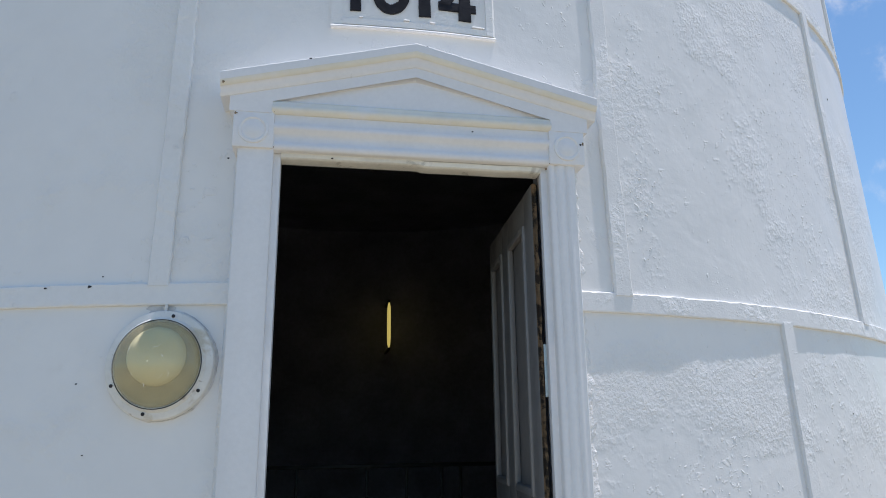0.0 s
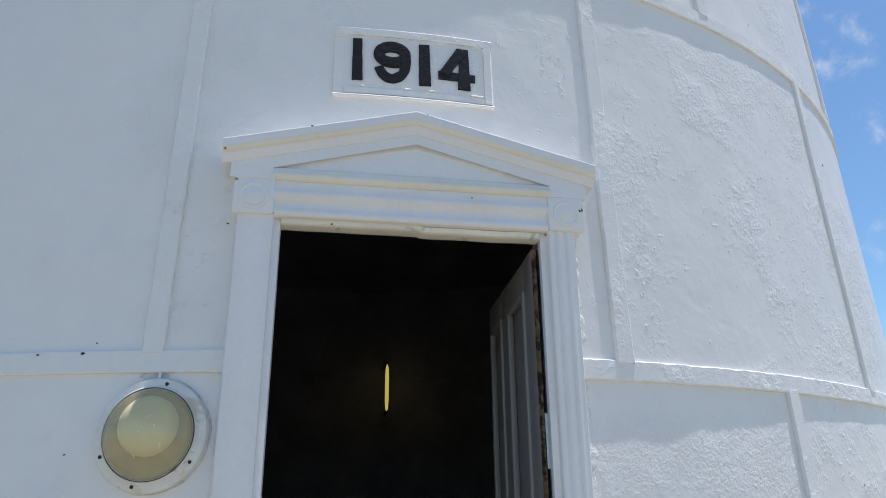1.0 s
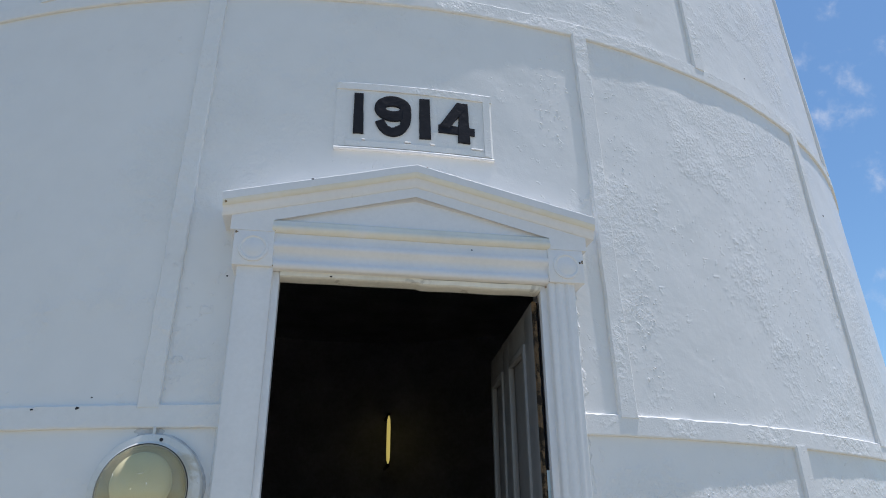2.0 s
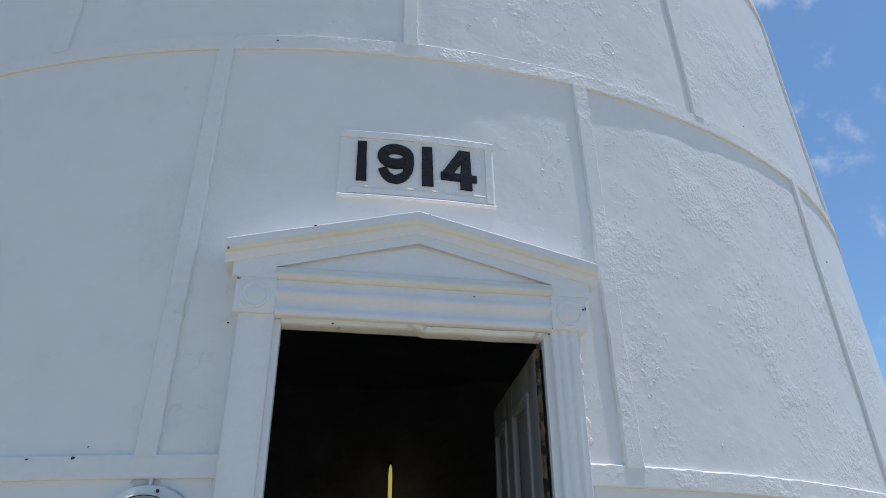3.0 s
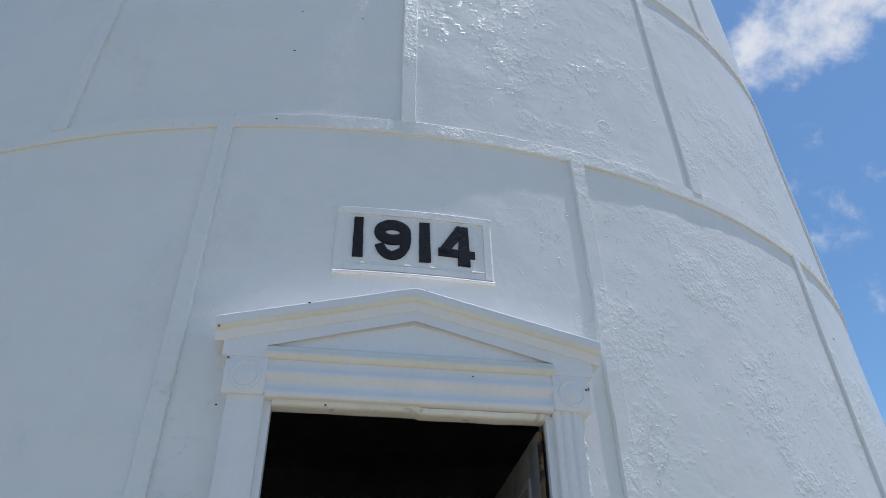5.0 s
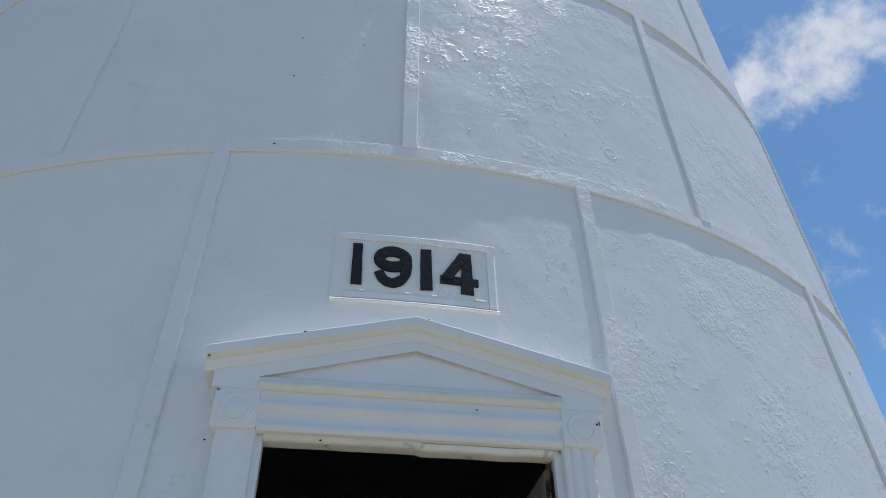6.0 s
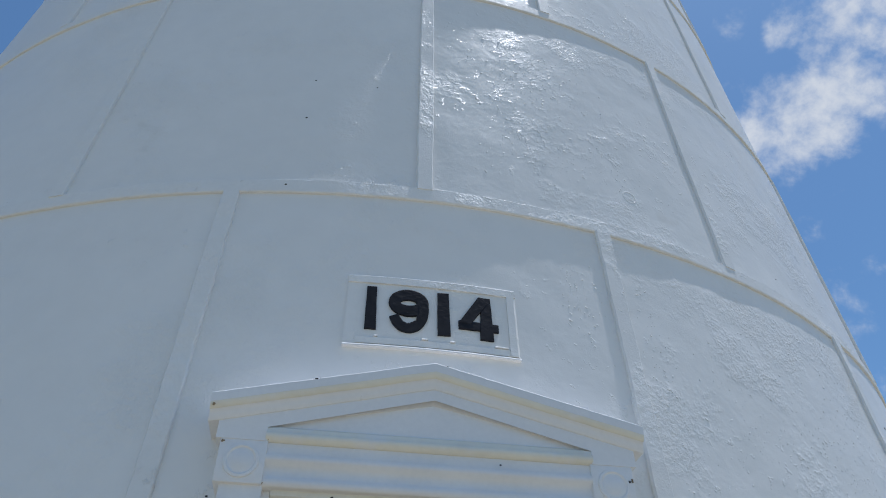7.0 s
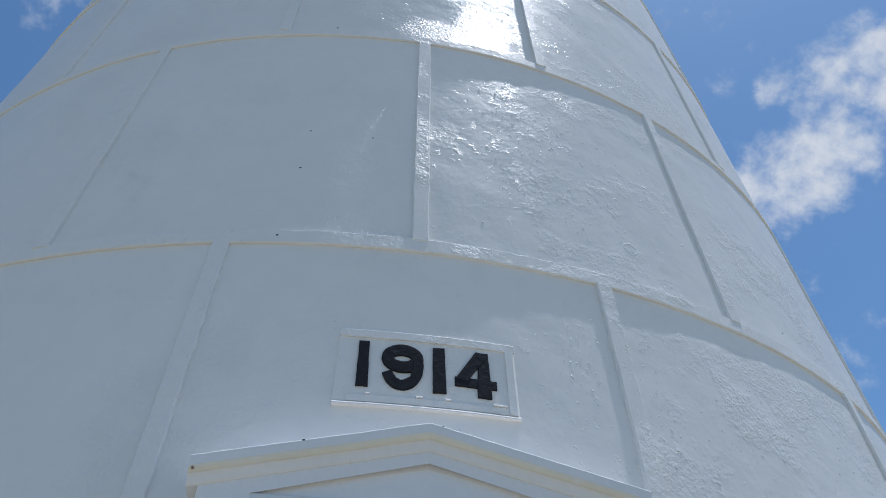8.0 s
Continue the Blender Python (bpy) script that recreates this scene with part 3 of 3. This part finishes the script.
# ---------------------------------------------------------------- bulkhead lamp
LAMP_T, LAMP_Z = -10.72, 1.782
lamp = empty("bulkhead_lamp", on_wall(LAMP_T, LAMP_Z), "round weathered bulkhead lamp with glass dome screwed to the wall", "wall lamp")
lamp_at = on_wall(LAMP_T, LAMP_Z)
a = radians(LAMP_T)
out_way = Vector((math.sin(a), -math.cos(a), TAPER)).normalized()
side_way = Vector((math.cos(a), math.sin(a), 0))
LAMP_M = Matrix((side_way, out_way.cross(side_way), out_way)).transposed().to_4x4()
LAMP_M.translation = lamp_at


def turned(name, profile, mat, parent, label="", seg=64, crease=35):
    """A turned shape: profile of (radius, height along the wall's normal)."""
    bm = bmesh.new()
    rings = [[(r * math.cos(f), r * math.sin(f), h) for f in np.linspace(0, 2 * math.pi, seg + 1)[:-1]] for r, h in profile]
    sweep(bm, rings)
    bm.transform(LAMP_M)
    return part(name, bm, mat, parent, label, crease)


flange = turned("flange", [(0.160, -0.02), (0.168, 0.004), (0.169, 0.018), (0.166, 0.024), (0.160, 0.027), (0.146, 0.028), (0.141, 0.034), (0.139, 0.0385), (0.1325, 0.039),
                           (0.131, 0.0365), (0.05, 0.0365)], lamp_body, lamp, "stained off-white mounting flange")
turned("gasket", [(0.1370, 0.030), (0.1370, 0.0412), (0.1360, 0.0418), (0.1345, 0.0412), (0.1345, 0.030)], gasket_black, lamp, "thin dark gasket")
opal_prof = [(0.090, 0.030), (0.090, 0.036)] + [(0.090 * math.cos(f), 0.036 + 0.070 * math.sin(f)) for f in np.linspace(0.1, 1.55, 16)]
globe = turned("opal_globe", opal_prof, lamp_opal, lamp, "cream opal inner globe", crease=60)
globe.location = LAMP_M.to_3x3() @ Vector((-0.002, 0.022, 0.0))
glass_prof = [(0.1315, 0.036)] + [(0.1325 * math.cos(f), 0.040 + 0.072 * math.sin(f)) for f in np.linspace(0.0, 1.53, 18)]
glass_prof += [(max(0.002, r - 0.003), h - 0.003) for r, h in glass_prof[::-1]]
turned("reflector", [(0.1305, 0.030), (0.1305, 0.0375), (0.120, 0.0385), (0.02, 0.0385)], lamp_reflector, lamp, "cream reflector plate")
dome = turned("glass_dome", glass_prof, dome_glass, lamp, "clear scratched glass dome", crease=80)
dome.visible_shadow = False
for f in (78, -32, 205, 258):
    bm = bmesh.new()
    c = (0.1525 * math.cos(radians(f)), 0.1525 * math.sin(radians(f)))
    sweep(bm, [[(c[0] + r * math.cos(q), c[1] + r * math.sin(q), h) for q in np.linspace(0, 2 * math.pi, 13)[:-1]] for r, h in ((0.0055, 0.020), (0.0055, 0.0295), (0.004, 0.031))])
    bm.transform(LAMP_M)
    part("screw", bm, chip_dark, flange, "dark screw head")
for f0, reach, turn, length in ((60, 0.050, 25, 0.030), (-35, 0.075, 70, 0.034), (-50, 0.062, 40, 0.024), (-95, 0.070, 95, 0.014), (-140, 0.060, 60, 0.010), (150, 0.072, 80, 0.018), (20, 0.045, 120, 0.012)):
    bm = bmesh.new()
    cx, cy = reach * math.cos(radians(f0)), reach * math.sin(radians(f0))
    rings = []
    for q in np.linspace(-0.5, 0.5, 7):
        x = cx + q * length * math.cos(radians(turn + 50 * q))
        y = cy + q * length * math.sin(radians(turn + 50 * q))
        h = 0.040 + 0.072 * math.sqrt(max(0.0, 1 - (x * x + y * y) / 0.1325 ** 2))
        w = 0.0011 * (1.05 - 2 * abs(q))
        rings.append([(x - w, y - w, h - 0.0004), (x + w, y + w, h - 0.0004), (x + w * 0.5, y + w * 0.5, h + 0.0005), (x - w * 0.5, y - w * 0.5, h + 0.0005)])
    sweep(bm, rings)
    bm.transform(LAMP_M)
    part("scratch", bm, strap_paint, dome, "pale scratch")
bm = bmesh.new()
rings = []
for f in np.linspace(0, 2 * math.pi, 97):
    k = noise.noise(Vector((math.cos(f) * 3, math.sin(f) * 3, 4))) + 0.5 * noise.noise(Vector((math.cos(f) * 11, math.sin(f) * 11, 4)))
    rings.append([(r * math.cos(f), r * math.sin(f), h) for r, h in ((0.162, -0.01), (0.163, 0.006), (0.1690 + 0.003 * k, 0.004), (0.173 + 0.005 * k, -0.001), (0.173 + 0.005 * k, -0.012))])
sweep(bm, rings, caps=False)
bm.transform(LAMP_M)
part("sealant", bm, sealant_grey, lamp, "dirty smeared sealant round the flange", crease=60)
bm = bmesh.new()
ring = []
for f in np.linspace(0, 2 * math.pi, 40)[:-1]:
    k = 1 + 0.45 * noise.noise(Vector((math.cos(f) * 2, math.sin(f) * 2, 9)))
    ring.append((-11.0 + 0.62 * k * math.cos(f), min(1.969, 1.957 + 0.017 * k * math.sin(f))))
sweep(bm, [[on_wall(t, z, o + uneven(t, z)) for t, z in ring] for o in (-0.004, 0.0012)])
part("stain", bm, sealant_grey, lamp, "grey smear of dirt above the flange")
bm = bmesh.new()
sweep(bm, [[on_wall(-10.72 + 0.07 * math.cos(q), z, 0.012 + 0.005 * math.sin(q)) for q in np.linspace(0, 2 * math.pi, 13)[:-1]] for z in (1.94, 1.972)])
part("cable_stub", bm, lamp_body, lamp)

# ---------------------------------------------------------------- chips and blisters in the paint
CHIPS = [(-14.24, 2.034, 0.0095, 1), (-8.21, 3.762, 0.006, 1), (-7.82, 4.518, 0.006, 0), (-7.90, 4.226, 0.007, 0), (-7.66, 5.611, 0.008, 0), (-3.64, 4.487, 0.005, 0),
         (-16.31, 2.033, 0.006, 1), (-13.80, 2.069, 0.004, 0), (-13.68, 1.516, 0.004, 0), (-14.36, 1.728, 0.004, 0), (-8.61, 2.476, 0.005, 0), (27.05, 3.924, 0.004, 0), (35.7, 3.292, 0.009, 0), (33.4, 2.40, 0.008, 0), (28.4, 1.62, 0.006, 0)]
for i, (t, z, r, raised) in enumerate(CHIPS):
    bm = bmesh.new()
    o = uneven(t, z) + (BAND_OUT if raised else 0)
    ring = []
    for q in np.linspace(0, 2 * math.pi, 10)[:-1]:
        rr = r * (0.75 + 0.5 * noise.noise(Vector((i * 3.3, math.cos(q) * 2, math.sin(q) * 2))))
        ring.append((t + math.degrees(rr * math.cos(q) / 4.1), z + 0.7 * rr * math.sin(q)))
    sweep(bm, [[on_wall(p, w, o - 0.004) for p, w in ring], [on_wall(p, w, o + 0.0014) for p, w in ring]])
    part("paint_chip", bm, chip_dark, tower)
bm = bmesh.new()
rings = []
for f in np.linspace(0, 2 * math.pi, 33)[:-1]:
    ct, cz = 13.69 + math.degrees(0.034 * math.cos(f) / 4.1), 4.042 + 0.034 * math.sin(f)
    o = uneven(ct, cz)
    ring = []
    for r, h in ((0.029, -0.002), (0.033, 0.0010), (0.037, 0.0011), (0.043, -0.002)):
        t, z = 13.69 + math.degrees(r * math.cos(f) / 4.1), 4.042 + r * math.sin(f)
        ring.append(on_wall(t, z, o + h))
    rings.append(ring)
rings.append(rings[0])
sweep(bm, rings, closed_profile=False)
part("paint_blister", bm, wall_paint, tower)
# runs, flakes and blobs of thick old paint
rng = random.Random(14)
PATCHES = [(8, 4.75, 4.5, 0.42, 90), (9, 4.2, 6, 0.25, 40), (12.6, 2.45, 1.0, 0.55, 36), (12.4, 3.2, 1.0, 0.35, 16), (26, 2.7, 4.5, 0.6, 90), (19, 2.9, 5, 0.6, 40), (16, 1.45, 4.5, 0.4, 80), (27, 1.4, 4, 0.4, 40),
           (8.4, 3.35, 1.3, 0.3, 30), (5, 6.2, 4.5, 0.45, 70), (15, 6.2, 4, 0.5, 25), (30, 3.3, 3, 0.4, 30)]
verts, faces = [], []
for ct, cz, wt_, wz_, count in PATCHES:
    for n in range(count * 4):
        t, z = rng.gauss(ct, wt_ * 0.5), rng.gauss(cz, wz_ * 0.5)
        if abs(t) < 8.2 and z < 3.0:
            continue
        size = 0.0014 + 0.0046 * rng.random() ** 3
        long, lean, high = 1 + 1.8 * rng.random() ** 2, rng.gauss(0.6, 0.9), 0.0004 + 0.0013 * rng.random() ** 2
        base, o = len(verts), uneven(t, z)
        for f in range(8):
            q = f * math.pi / 4
            k = 0.5 + 1.0 * rng.random()
            x, y = size * k * math.cos(q), size * long * k * math.sin(q)
            u, w = x * math.cos(lean) - y * math.sin(lean), x * math.sin(lean) + y * math.cos(lean)
            verts.append(on_wall(t + math.degrees(u / 4.1), z + w, o - 0.001))
            verts.append(on_wall(t + math.degrees(u * 0.62 / 4.1), z + w * 0.62, o + high))
        for f in range(8):
            a, b = base + 2 * f, base + 2 * ((f + 1) % 8)
            faces.append((a, b, b + 1, a + 1))
        faces.append([base + 2 * f + 1 for f in range(8)])
me = bpy.data.meshes.new("flaking_paint")
me.from_pydata(verts, [], faces)
tagged(finish("flaking_paint", me, wall_paint, tower, "runs and flakes of thick white paint", crease=180), kind="stuff")
for x, y, z, r in ((-0.362, -0.071, 2.7975, 0.006), (-0.350, -0.070, 2.8000, 0.0045), (0.036, -0.071, 2.8785, 0.004), (-0.218, -0.0085, 2.719, 0.004), (0.198, -0.041, 2.582, 0.0035), (0.588, -0.045, 2.556, 0.006), (-0.281, -0.0125, 2.466, 0.004)):
    bm = bmesh.new()
    bmesh.ops.create_icosphere(bm, subdivisions=1, radius=r)
    bm.transform(Matrix.Translation((x, y, z)) @ Matrix.Diagonal((1.2, 0.5, 0.7, 1)))
    part("paint_chip", bm, chip_dark, surround)

# rust and dirt at the corners of the surround
for n, (x, y, z, rx, rz) in enumerate(((-0.598, -0.0445, 2.596, 0.010, 0.007), (0.600, -0.0445, 2.561, 0.006, 0.009), (0.482, -0.0360, 2.484, 0.012, 0.006), (-0.478, -0.0360, 2.485, 0.010, 0.006),
                                       (-0.640, -0.0735, 2.690, 0.007, 0.010), (0.470, -0.0125, 2.4705, 0.008, 0.005), (-0.475, -0.0445, 2.612, 0.007, 0.009))):
    bm = bmesh.new()
    ring = []
    for f in np.linspace(0, 2 * math.pi, 16)[:-1]:
        k = 0.5 + 0.5 * noise.noise(Vector((n * 2.7, math.cos(f) * 2, math.sin(f) * 2)))
        ring.append((x + rx * k * math.cos(f), z + rz * k * math.sin(f)))
    sweep(bm, [[(a, y + 0.003, b) for a, b in ring], [(a, y - 0.0006, b) for a, b in ring]])
    part("rust_spot", bm, rust, surround, "brown rust stain")

# ---------------------------------------------------------------- inside the dark room
tube = empty("tube_light", (0.66, 7.4, 2.6), "upright yellowish fluorescent tube glowing on brackets in the dark room", "lamp")
bm = bmesh.new()
sweep(bm, [[(0.657 + r * math.cos(q), 7.40 + r * math.sin(q), z) for q in np.linspace(0, 2 * math.pi, 17)[:-1]] for r, z in ((0.005, 2.622), (0.020, 2.665), (0.0255, 2.77), (0.0255, 3.115), (0.020, 3.21), (0.005, 3.261))])
part("glass_tube", bm, tube_glow, tube, "glowing yellow glass tube")
for z0, z1 in ((2.590, 2.624), (3.259, 3.292)):
    part("bracket", box(bmesh.new(), (0.640, 7.375, z0), (0.674, 7.93, z1), 0.004), dark_iron, tube)

rail = empty("guard_rail", (0, 4, SILL), "dark iron guard rail round the stair opening", "railing")
part("top_rail", box(bmesh.new(), (-1.1, 3.985, 1.235), (1.5, 4.015, 1.268), 0.006), dark_iron, rail)
for x in (-1.05, -0.45, 0.14, 0.482, 0.789, 0.955, 1.45):
    part("post", box(bmesh.new(), (x - 0.012, 3.99, SILL), (x + 0.012, 4.01, 1.236), 0.003), dark_iron, rail)
